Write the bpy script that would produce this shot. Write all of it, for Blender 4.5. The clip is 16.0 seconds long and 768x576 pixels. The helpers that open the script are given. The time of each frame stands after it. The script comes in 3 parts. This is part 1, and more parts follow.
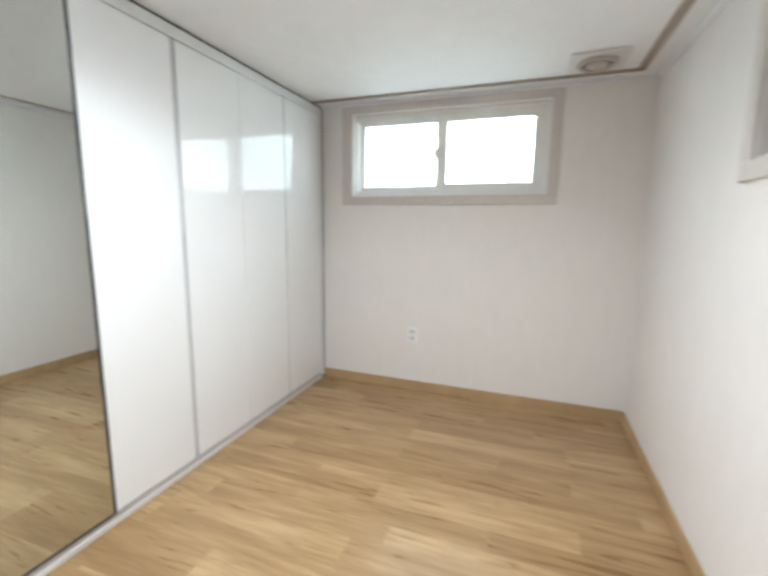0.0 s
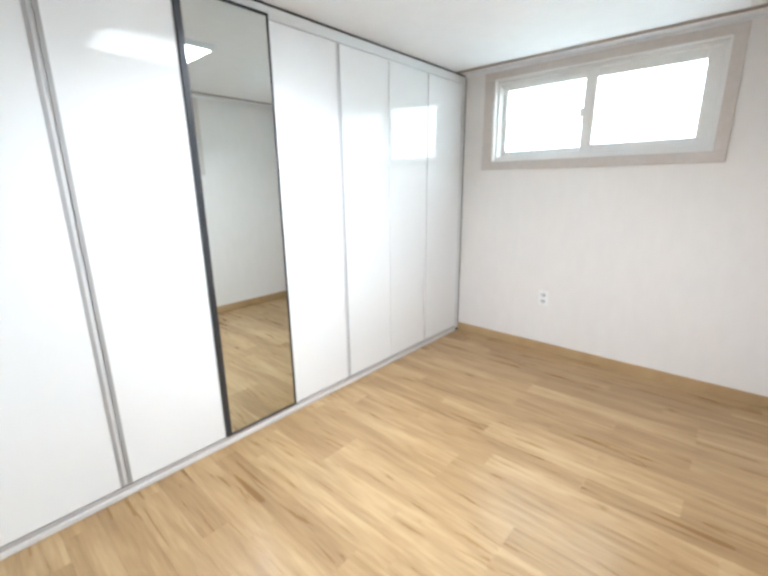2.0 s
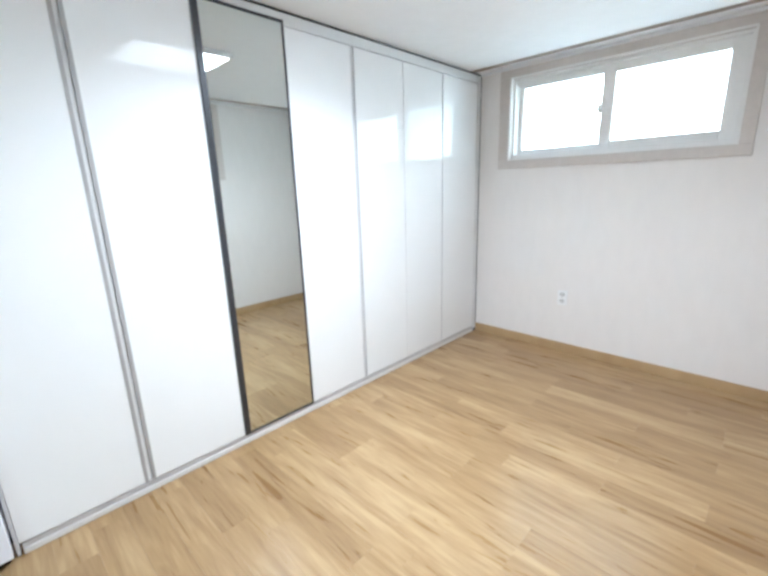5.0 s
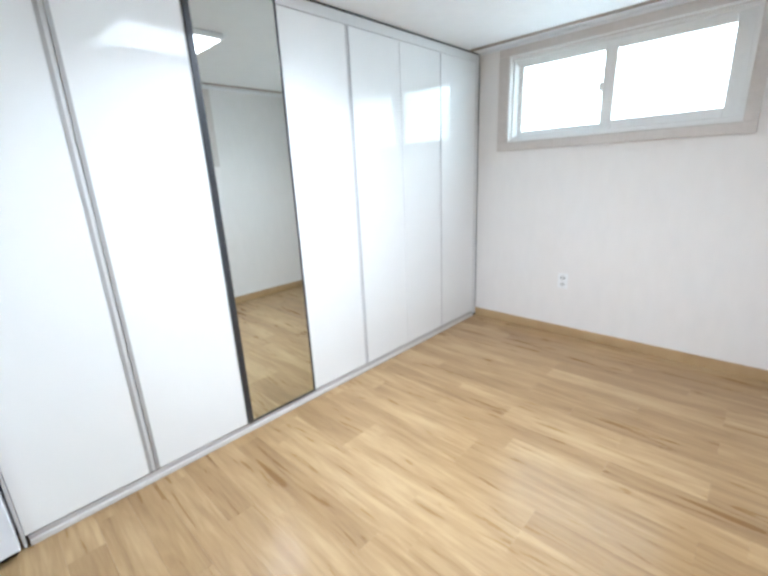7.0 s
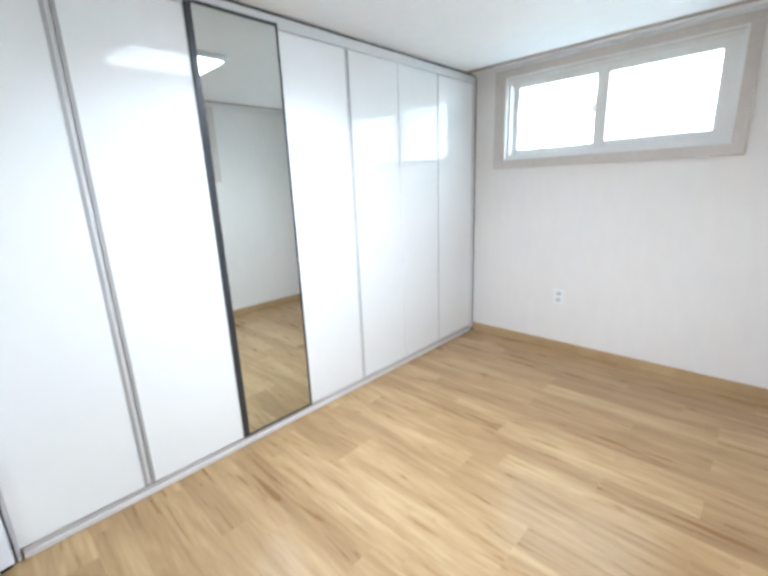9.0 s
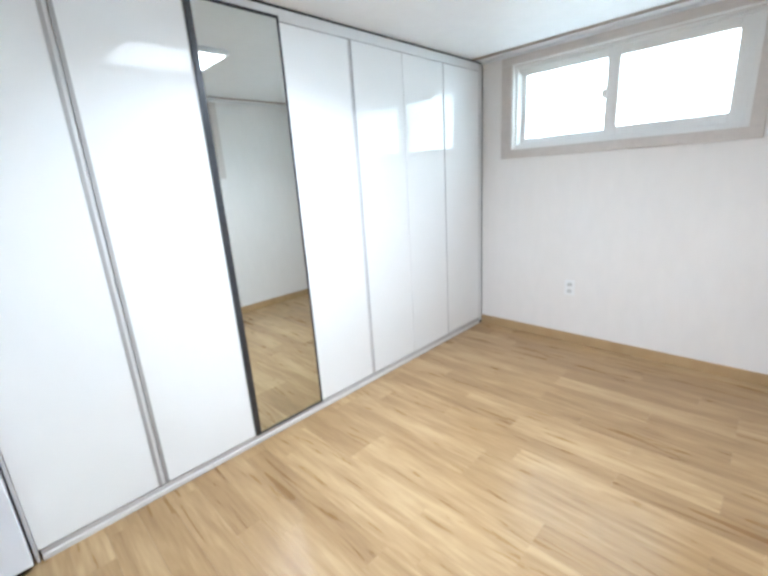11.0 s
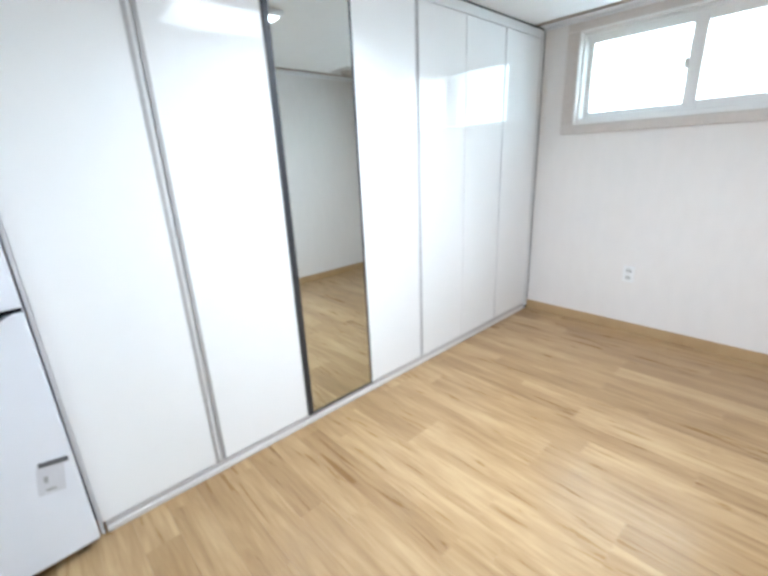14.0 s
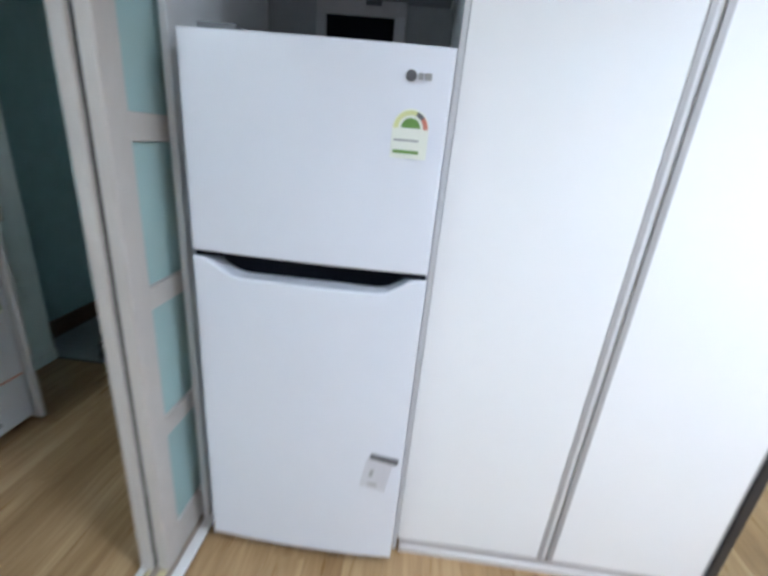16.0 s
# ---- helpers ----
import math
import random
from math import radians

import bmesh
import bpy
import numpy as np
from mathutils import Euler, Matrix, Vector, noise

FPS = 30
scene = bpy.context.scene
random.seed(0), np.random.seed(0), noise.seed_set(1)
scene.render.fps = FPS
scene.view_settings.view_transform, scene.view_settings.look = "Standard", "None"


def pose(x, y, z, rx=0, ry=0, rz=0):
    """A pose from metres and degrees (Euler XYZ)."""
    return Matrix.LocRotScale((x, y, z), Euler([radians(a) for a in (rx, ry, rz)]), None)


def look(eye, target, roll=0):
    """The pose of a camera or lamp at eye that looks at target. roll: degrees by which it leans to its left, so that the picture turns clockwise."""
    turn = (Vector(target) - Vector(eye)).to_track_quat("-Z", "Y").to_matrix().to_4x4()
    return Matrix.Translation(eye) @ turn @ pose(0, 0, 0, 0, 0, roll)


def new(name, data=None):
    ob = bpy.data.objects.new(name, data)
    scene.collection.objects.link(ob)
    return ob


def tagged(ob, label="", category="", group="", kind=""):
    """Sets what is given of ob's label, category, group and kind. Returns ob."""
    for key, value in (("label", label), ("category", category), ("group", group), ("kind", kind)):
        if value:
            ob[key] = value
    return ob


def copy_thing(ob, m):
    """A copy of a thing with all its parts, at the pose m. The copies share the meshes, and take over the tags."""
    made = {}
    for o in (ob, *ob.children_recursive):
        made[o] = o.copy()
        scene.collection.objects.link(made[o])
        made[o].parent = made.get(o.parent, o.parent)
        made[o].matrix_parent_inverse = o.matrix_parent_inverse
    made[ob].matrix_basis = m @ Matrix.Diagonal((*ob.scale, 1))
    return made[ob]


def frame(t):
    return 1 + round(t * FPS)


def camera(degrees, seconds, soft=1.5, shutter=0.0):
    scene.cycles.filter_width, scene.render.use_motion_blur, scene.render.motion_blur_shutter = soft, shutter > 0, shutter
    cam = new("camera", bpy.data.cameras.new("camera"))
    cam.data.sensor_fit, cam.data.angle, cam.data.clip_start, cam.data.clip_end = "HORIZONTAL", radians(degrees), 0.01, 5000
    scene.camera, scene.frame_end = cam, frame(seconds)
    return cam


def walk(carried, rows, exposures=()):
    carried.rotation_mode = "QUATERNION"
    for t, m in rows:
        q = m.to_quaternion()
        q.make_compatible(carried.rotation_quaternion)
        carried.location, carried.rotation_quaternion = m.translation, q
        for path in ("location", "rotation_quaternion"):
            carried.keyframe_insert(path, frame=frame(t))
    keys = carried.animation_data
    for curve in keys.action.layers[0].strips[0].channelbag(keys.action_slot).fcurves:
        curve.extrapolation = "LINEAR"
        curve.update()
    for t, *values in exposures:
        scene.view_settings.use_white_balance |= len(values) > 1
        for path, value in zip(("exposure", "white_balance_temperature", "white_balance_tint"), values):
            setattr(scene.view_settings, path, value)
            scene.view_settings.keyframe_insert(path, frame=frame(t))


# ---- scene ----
cam = camera(87.6, 16.0, soft=3.2, shutter=0.5)
PATH = [
    (0, (1.604, -2.95, 1.293), (0.933, -1.092, 0.984), 0.8),
    (0.3, (1.750, -3.015, 1.304), (1.218, -1.128, 0.912), 0.4),
    (0.5, (1.803, -3.038, 1.321), (1.192, -1.201, 0.822), 1.1),
    (0.8, (1.808, -3.082, 1.290), (1.027, -1.307, 0.799), -1.6),
    (1, (1.859, -3.088, 1.273), (0.993, -1.352, 0.784), -1.5),
    (1.2, (1.878, -3.076, 1.266), (0.963, -1.421, 0.614), -0.4),
    (1.5, (1.902, -3.086, 1.306), (0.853, -1.546, 0.58), -0.5),
    (1.8, (1.882, -3.118, 1.331), (0.692, -1.619, 0.750), 0.6),
    (2, (1.88, -3.159, 1.343), (0.592, -1.712, 0.843), -0.7),
    (2.5, (1.874, -3.15, 1.333), (0.605, -1.701, 0.796), 0.6),
    (3, (1.894, -3.139, 1.344), (0.579, -1.705, 0.882), -1.5),
    (3.5, (1.911, -3.131, 1.355), (0.572, -1.713, 0.911), -0.6),
    (4, (1.871, -3.147, 1.326), (0.558, -1.718, 0.844), 0.5),
    (4.5, (1.875, -3.147, 1.332), (0.544, -1.736, 0.842), -0.8),
    (5, (1.905, -3.155, 1.338), (0.547, -1.771, 0.848), -1.8),
    (5.2, (1.895, -3.162, 1.334), (0.524, -1.796, 0.829), 0.5),
    (7.3, (1.879, -3.14, 1.332), (0.541, -1.762, 0.772), -2.9),
    (7.5, (1.897, -3.127, 1.339), (0.572, -1.719, 0.828), -1.2),
    (8, (1.879, -3.172, 1.345), (0.539, -1.756, 0.901), -0.2),
    (8.5, (1.91, -3.148, 1.353), (0.575, -1.721, 0.924), -1.9),
    (9, (1.915, -3.155, 1.355), (0.565, -1.765, 0.859), -2.3),
    (9.2, (1.895, -3.152, 1.324), (0.552, -1.793, 0.734), -1.9),
    (11.3, (1.885, -3.133, 1.371), (0.526, -1.76, 0.855), -4.1),
    (11.5, (1.885, -3.115, 1.364), (0.603, -1.665, 0.86), -4.3),
    (12, (1.919, -3.119, 1.372), (0.52, -1.783, 0.862), -5.3),
    (12.5, (1.849, -3.164, 1.321), (0.411, -1.903, 0.736), -3.1),
    (13, (1.858, -3.147, 1.346), (0.556, -1.715, 0.844), -3.9),
    (13.2, (1.829, -3.150, 1.346), (0.577, -1.694, 0.787), -2.3),
    (13.5, (1.785, -3.163, 1.302), (0.565, -1.726, 0.634), -0.5),
    (13.8, (1.721, -3.187, 1.354), (0.376, -1.865, 0.687), -1.1),
    (14, (1.646, -3.241, 1.337), (0.241, -1.959, 0.722), -2.6),
    (14.5, (1.53, -3.257, 1.348), (-0.063, -2.156, 0.849), -3.6),
    (15, (1.353, -3.177, 1.377), (-0.542, -2.605, 1.092), -2.4),
    (15.3, (1.246, -3.174, 1.381), (-0.698, -2.974, 0.955), -4.0),
    (15.5, (1.180, -3.195, 1.327), (-0.745, -3.163, 0.787), -1.2),
    (15.6, (1.151, -3.237, 1.297), (-0.759, -3.248, 0.703), 0.5),
    (15.8, (1.054, -3.287, 1.256), (-0.792, -3.455, 0.505), 3.5),
    (16, (0.937, -3.318, 1.236), (-0.936, -3.434, 0.547), 5.4),
]
EXPOSURES = [
    (0.0, 0.30, 5950, 7), (0.6, 0.27, 6000, 8), (1.2, 0.50, 6050, 8), (2.0, 0.71, 5750, 7), (3.5, 0.66, 5450, 6), (5.0, 0.66, 5450, 6),
    (12.0, 0.66, 5450, 6), (14.0, 0.66, 5450, 6), (15.0, 0.60, 5400, 9), (15.3, 0.53, 5350, 9), (16.0, 0.45, 5350, 9),
]
walk(cam, [(t, look(eye, target, roll)) for t, eye, target, roll in PATH], EXPOSURES)

# ---- world and lights ----
world = bpy.data.worlds.new("sky")
scene.world = world
world.use_nodes = True
wn = world.node_tree
sky = wn.nodes.new("ShaderNodeTexSky")
sky.sky_type, sky.sun_disc, sky.sun_elevation, sky.sun_rotation = "NISHITA", False, radians(40), radians(20)
wn.nodes["Background"].inputs["Strength"].default_value = 0.08
wn.links.new(sky.outputs["Color"], wn.nodes["Background"].inputs["Color"])

LAMP_GLOW = 8.5
LAMP_POWER, LAMP_SPREAD = 20.5, 149   # watts and degrees of the beam below the diffuser
KITCHEN_GLOW = 102.0
WINDOW_GLOW = 5.5
SIDE_GLOW = 0.44


# ---- materials ----
def material(name, color, rough=0.5, metal=0.0, grain=0.0, scale=8.0, bump=0.0, bump_scale=60.0, stretch=(1, 1, 1), coat=0.0, spec=0.5):
    """A surface with two scales of colour variation and a fine relief."""
    m = bpy.data.materials.new(name)
    m.use_nodes = True
    nt = m.node_tree
    b = nt.nodes["Principled BSDF"]
    b.inputs["Roughness"].default_value, b.inputs["Metallic"].default_value = rough, metal
    b.inputs["Coat Weight"].default_value, b.inputs["Specular IOR Level"].default_value = coat, spec
    b.inputs["Coat Roughness"].default_value = 0.03
    b.inputs["Base Color"].default_value = (*color, 1)
    co = nt.nodes.new("ShaderNodeTexCoord")
    mp = nt.nodes.new("ShaderNodeMapping")
    mp.inputs["Scale"].default_value = stretch
    nt.links.new(co.outputs["Object"], mp.inputs["Vector"])
    if grain:
        big, fine = nt.nodes.new("ShaderNodeTexNoise"), nt.nodes.new("ShaderNodeTexNoise")
        big.inputs["Scale"].default_value, fine.inputs["Scale"].default_value = scale * 0.2, scale * 3
        big.inputs["Detail"].default_value, fine.inputs["Detail"].default_value = 3, 6
        add = nt.nodes.new("ShaderNodeMath")
        add.operation = "ADD"
        ramp = nt.nodes.new("ShaderNodeMapRange")
        ramp.inputs["From Min"].default_value, ramp.inputs["From Max"].default_value = 0.6, 1.4
        ramp.inputs["To Min"].default_value, ramp.inputs["To Max"].default_value = 1 - grain, 1 + grain
        mul = nt.nodes.new("ShaderNodeVectorMath")
        mul.operation = "SCALE"
        mul.inputs[0].default_value = color
        for n in (big, fine):
            nt.links.new(mp.outputs["Vector"], n.inputs["Vector"])
        nt.links.new(big.outputs["Fac"], add.inputs[0])
        nt.links.new(fine.outputs["Fac"], add.inputs[1])
        nt.links.new(add.outputs[0], ramp.inputs["Value"])
        nt.links.new(ramp.outputs["Result"], mul.inputs["Scale"])
        nt.links.new(mul.outputs["Vector"], b.inputs["Base Color"])
    if bump:
        bn, bp = nt.nodes.new("ShaderNodeTexNoise"), nt.nodes.new("ShaderNodeBump")
        bn.inputs["Scale"].default_value, bn.inputs["Detail"].default_value = bump_scale, 4
        bp.inputs["Strength"].default_value, bp.inputs["Distance"].default_value = bump, 0.002
        nt.links.new(mp.outputs["Vector"], bn.inputs["Vector"])
        nt.links.new(bn.outputs["Fac"], bp.inputs["Height"])
        nt.links.new(bp.outputs["Normal"], b.inputs["Normal"])
    return m


def wood_floor(name, dark, mid, light, rough):
    """Oak laminate: each plank takes its own tone and its own run of grain along x."""
    m = bpy.data.materials.new(name)
    m.use_nodes = True
    nt = m.node_tree
    b = nt.nodes["Principled BSDF"]
    co, info = nt.nodes.new("ShaderNodeTexCoord"), nt.nodes.new("ShaderNodeObjectInfo")
    off = nt.nodes.new("ShaderNodeVectorMath")
    off.operation = "MULTIPLY_ADD"
    off.inputs[1].default_value, off.inputs[2].default_value = (37, 19, 7), (0, 0, 0)
    nt.links.new(info.outputs["Random"], off.inputs[0])
    nt.links.new(co.outputs["Object"], off.inputs[2])

    def noise_of(sx, sy, detail, distortion):
        mp, n = nt.nodes.new("ShaderNodeMapping"), nt.nodes.new("ShaderNodeTexNoise")
        mp.inputs["Scale"].default_value = (sx, sy, 1)
        n.inputs["Scale"].default_value, n.inputs["Detail"].default_value, n.inputs["Distortion"].default_value = 1, detail, distortion
        nt.links.new(off.outputs["Vector"], mp.inputs["Vector"])
        nt.links.new(mp.outputs["Vector"], n.inputs["Vector"])
        return n.outputs["Fac"]

    def math_of(op, a, c):
        n = nt.nodes.new("ShaderNodeMath")
        n.operation = op
        for i, v in enumerate((a, c)):
            if isinstance(v, float):
                n.inputs[i].default_value = v
            else:
                nt.links.new(v, n.inputs[i])
        return n.outputs[0]

    broad, grain, fine = noise_of(1.2, 10, 3, 1.3), noise_of(2.2, 24, 3, 1.5), noise_of(9, 130, 2, 0.5)
    tone = math_of("MULTIPLY", math_of("SUBTRACT", info.outputs["Random"], 0.5), 0.15)
    value = math_of("ADD", math_of("ADD", math_of("MULTIPLY", broad, 0.50), math_of("MULTIPLY", grain, 0.40)), math_of("ADD", math_of("MULTIPLY", fine, 0.17), tone))
    ramp = nt.nodes.new("ShaderNodeValToRGB")
    els = ramp.color_ramp.elements
    els[0].position, els[0].color = 0.31, (*dark, 1)
    els[1].position, els[1].color = 0.70, (*light, 1)
    e = els.new(0.53)
    e.color = (*mid, 1)
    nt.links.new(value, ramp.inputs["Fac"])
    nt.links.new(ramp.outputs["Color"], b.inputs["Base Color"])
    b.inputs["Roughness"].default_value = rough
    rr = nt.nodes.new("ShaderNodeMapRange")
    rr.inputs["To Min"].default_value, rr.inputs["To Max"].default_value = rough - 0.06, rough + 0.1
    nt.links.new(grain, rr.inputs["Value"])
    nt.links.new(rr.outputs["Result"], b.inputs["Roughness"])
    bp = nt.nodes.new("ShaderNodeBump")
    bp.inputs["Strength"].default_value, bp.inputs["Distance"].default_value = 0.25, 0.0006
    nt.links.new(fine, bp.inputs["Height"])
    nt.links.new(bp.outputs["Normal"], b.inputs["Normal"])
    return m


def glowing(name, color, strength):
    m = bpy.data.materials.new(name)
    m.use_nodes = True
    b = m.node_tree.nodes["Principled BSDF"]
    b.inputs["Base Color"].default_value = (*color, 1)
    b.inputs["Emission Color"].default_value = (*color, 1)
    b.inputs["Emission Strength"].default_value = strength
    return m


def glass(name, color, rough, through_share, ior=1.45):
    m = bpy.data.materials.new(name)
    m.use_nodes = True
    b = m.node_tree.nodes["Principled BSDF"]
    b.inputs["Base Color"].default_value = (*color, 1)
    b.inputs["Roughness"].default_value = rough
    b.inputs["Transmission Weight"].default_value = through_share
    b.inputs["IOR"].default_value = ior
    return m


WALL = material("pale_grey_wallpaper", (0.86, 0.825, 0.80), 0.75, grain=0.03, scale=5, bump=0.35, bump_scale=240, stretch=(1, 1, 0.35))
KITCHEN_WALL = material("pale_green_wallpaper", (0.80, 0.87, 0.85), 0.75, grain=0.06, scale=5, bump=0.3, bump_scale=240)
CEIL = material("white_ceiling_paper", (0.87, 0.87, 0.88), 0.8, grain=0.03, scale=4, bump=0.3, bump_scale=300)
GROOVE = material("beige_moulding", (0.44, 0.37, 0.31), 0.55, grain=0.08, scale=20)
VENT_PLASTIC = material("grey_beige_vent_plastic", (0.52, 0.47, 0.43), 0.55, grain=0.06, scale=20)
FLOOR = wood_floor("oak_laminate", (0.235, 0.135, 0.055), (0.362, 0.232, 0.108), (0.480, 0.336, 0.176), 0.28)
BASE = wood_floor("oak_baseboard", (0.38, 0.25, 0.125), (0.455, 0.31, 0.16), (0.52, 0.365, 0.195), 0.45)
GLOSS = material("high_gloss_white", (0.86, 0.861, 0.865), 0.04, grain=0.012, scale=2, spec=0.31)
CARCASS = material("white_melamine", (0.74, 0.74, 0.74), 0.45, grain=0.03, scale=6)
ALU = material("brushed_aluminium", (0.40, 0.39, 0.39), 0.5, 0.1, grain=0.08, scale=30, stretch=(6, 6, 0.3))
ALU_PALE = material("pale_anodised_aluminium", (0.62, 0.62, 0.63), 0.5, 0.1, grain=0.05, scale=30)
STRIP = material("pale_warm_grey_strip", (0.66, 0.635, 0.615), 0.45, grain=0.06, scale=20)
STRIP_DARK = material("warm_grey_aluminium_strip", (0.50, 0.475, 0.465), 0.45, 0.1, grain=0.06, scale=30, stretch=(6, 0.3, 6))
PLINTH = material("white_plastic_strip", (0.74, 0.73, 0.72), 0.35, grain=0.05, scale=20)
DARK = material("dark_bronze_profile", (0.048, 0.05, 0.056), 0.35, 0.4, grain=0.15, scale=30)
SEAL = material("black_gasket", (0.02, 0.02, 0.02), 0.6, grain=0.2, scale=40)
MIRROR = material("silvered_mirror", (0.71, 0.745, 0.735), 0.0, 1.0)
CASING = material("beige_wood_wrap", (0.66, 0.605, 0.565), 0.5, grain=0.07, scale=12, bump=0.15, bump_scale=40, stretch=(1, 1, 1))
PVC = material("white_window_plastic", (0.86, 0.84, 0.82), 0.35, grain=0.03, scale=10)
SOCKET = material("white_switch_plastic", (0.90, 0.90, 0.90), 0.3, grain=0.02, scale=20)
HOLE = material("dark_hole", (0.03, 0.03, 0.03), 0.6, grain=0.2, scale=50)
PANE = glass("clear_window_glass", (0.93, 0.985, 0.975), 0.0, 1.0)
MINT = glass("mint_frosted_glass", (0.66, 0.88, 0.87), 0.12, 0.4, 1.55)
DOORWOOD = material("beige_door_wrap", (0.51, 0.475, 0.44), 0.5, grain=0.08, scale=10, bump=0.2, bump_scale=50, stretch=(4, 4, 0.5))
FRIDGE = material("white_fridge_enamel", (0.775, 0.79, 0.85), 0.25, grain=0.012, scale=4, bump=0.1, bump_scale=300)
BLACK = material("black_plastic", (0.004, 0.005, 0.009), 0.55, grain=0.2, scale=30, spec=0.06)
GREY_BOX = material("pale_grey_box_plastic", (0.42, 0.41, 0.41), 0.4, grain=0.05, scale=20)
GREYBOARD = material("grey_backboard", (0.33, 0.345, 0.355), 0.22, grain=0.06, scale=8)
GREY = material("grey_plastic", (0.35, 0.35, 0.36), 0.45, grain=0.08, scale=20)
LOGO = material("dark_grey_print", (0.12, 0.12, 0.13), 0.4, grain=0.05, scale=40)
PAPER = material("white_sticker_paper", (0.80, 0.82, 0.74), 0.5, grain=0.04, scale=40)
GREEN = material("green_print", (0.15, 0.29, 0.06), 0.5, grain=0.1, scale=60)
YELLOW = material("yellow_print", (0.70, 0.72, 0.36), 0.5, grain=0.1, scale=60)
RED = material("red_print", (0.55, 0.20, 0.14), 0.5, grain=0.1, scale=60)
FILM = material("milky_plastic_sleeve", (0.66, 0.66, 0.70), 0.25, grain=0.06, scale=40)
BRASS = material("pale_brass_rail", (0.70, 0.62, 0.38), 0.35, 0.5, grain=0.08, scale=30)
TILE = material("dark_grey_tile", (0.40, 0.42, 0.43), 0.4, grain=0.15, scale=14, bump=0.2, bump_scale=80)
ENTRY_WALL = material("dark_teal_wallpaper", (0.36, 0.49, 0.49), 0.8, grain=0.08, scale=5, bump=0.3, bump_scale=200)
BROWN = material("brown_wood_skirting", (0.12, 0.07, 0.04), 0.5, grain=0.2, scale=14, stretch=(1, 1, 6))
WORKTOP = material("cream_stone_worktop", (0.52, 0.49, 0.44), 0.35, grain=0.08, scale=40)
PORTHOLE = glass("smoked_porthole_glass", (0.015, 0.018, 0.022), 0.05, 0.0)
RUBBER = material("black_rubber", (0.02, 0.02, 0.022), 0.7, grain=0.25, scale=40, bump=0.4, bump_scale=90)
LAMP = glowing("lamp_diffuser", (1.0, 0.99, 0.975), LAMP_GLOW)
KITCHEN_LAMP = glowing("kitchen_lamp_diffuser", (0.93, 1.0, 0.98), KITCHEN_GLOW)
DAYLIGHT = glowing("bright_daylight", (0.93, 1.0, 0.99), WINDOW_GLOW)
LIGHTWELL = glowing("dim_blue_lightwell", (0.42, 0.62, 0.65), SIDE_GLOW)


# ---- building blocks ----
def box(bm, x0, x1, y0, y1, z0, z1, bevel=0.0, segs=2):
    """A box between two corners, its edges rounded by bevel."""
    r = bmesh.ops.create_cube(bm, size=1)
    vs = r["verts"]
    for v in vs:
        v.co = Vector(((x0 + x1) / 2 + v.co.x * (x1 - x0), (y0 + y1) / 2 + v.co.y * (y1 - y0), (z0 + z1) / 2 + v.co.z * (z1 - z0)))
    if bevel:
        es = {e for v in vs for e in v.link_edges}
        bmesh.ops.bevel(bm, geom=list(es), offset=bevel, segments=segs, affect="EDGES", profile=0.5)
    return bm


def boxed(*spans, bevel=0.0):
    bm = bmesh.new()
    for s in spans:
        box(bm, *s, bevel=bevel)
    return bm


def disc(bm, center, radius, depth, axis="X", segs=40, radius2=None):
    """A short cylinder or cone about an axis."""
    turn = {"X": Euler((0, radians(90), 0)), "Y": Euler((radians(90), 0, 0)), "Z": Euler()}[axis].to_matrix().to_4x4()
    bmesh.ops.create_cone(bm, cap_ends=True, segments=segs, radius1=radius, radius2=radius if radius2 is None else radius2, depth=depth, matrix=Matrix.Translation(center) @ turn)
    return bm


def ring(bm, center, outer, inner, depth, axis="Y", segs=48):
    """A flat ring with a rounded lip, lathed about an axis."""
    prof = [(inner, -depth / 2), (inner, depth * 0.2), (inner + (outer - inner) * 0.25, depth / 2), (inner + (outer - inner) * 0.7, depth / 2), (outer, depth * 0.1), (outer, -depth / 2)]
    loops = []
    for i in range(segs):
        a = 2 * math.pi * i / segs
        row = []
        for r, h in prof:
            c, s = r * math.cos(a), r * math.sin(a)
            p = {"Y": (c, h, s), "Z": (c, s, h), "X": (h, c, s)}[axis]
            row.append(bm.verts.new(Vector(center) + Vector(p)))
        loops.append(row)
    n = len(prof)
    for i in range(segs):
        a, b = loops[i], loops[(i + 1) % segs]
        for j in range(n):
            bm.faces.new((a[j], a[(j + 1) % n], b[(j + 1) % n], b[j]))
    bmesh.ops.recalc_face_normals(bm, faces=bm.faces)
    return bm


def prism_x(outline, x0, x1, bevel=0.0):
    """An outline in y and z, drawn out from x0 to x1."""
    bm = bmesh.new()
    f = bm.faces.new([bm.verts.new((x0, y, z)) for y, z in outline])
    r = bmesh.ops.extrude_face_region(bm, geom=[f])
    for g in r["geom"]:
        if isinstance(g, bmesh.types.BMVert):
            g.co.x = x1
    bmesh.ops.recalc_face_normals(bm, faces=bm.faces)
    if bevel:
        edge = [e for e in bm.edges if all(abs(v.co.x - x1) < 1e-6 for v in e.verts)]
        bmesh.ops.bevel(bm, geom=edge, offset=bevel, segments=3, affect="EDGES", profile=0.5)
    return bm


def origin_of(ob):
    while ob.parent:
        ob = ob.parent
    return ob.location


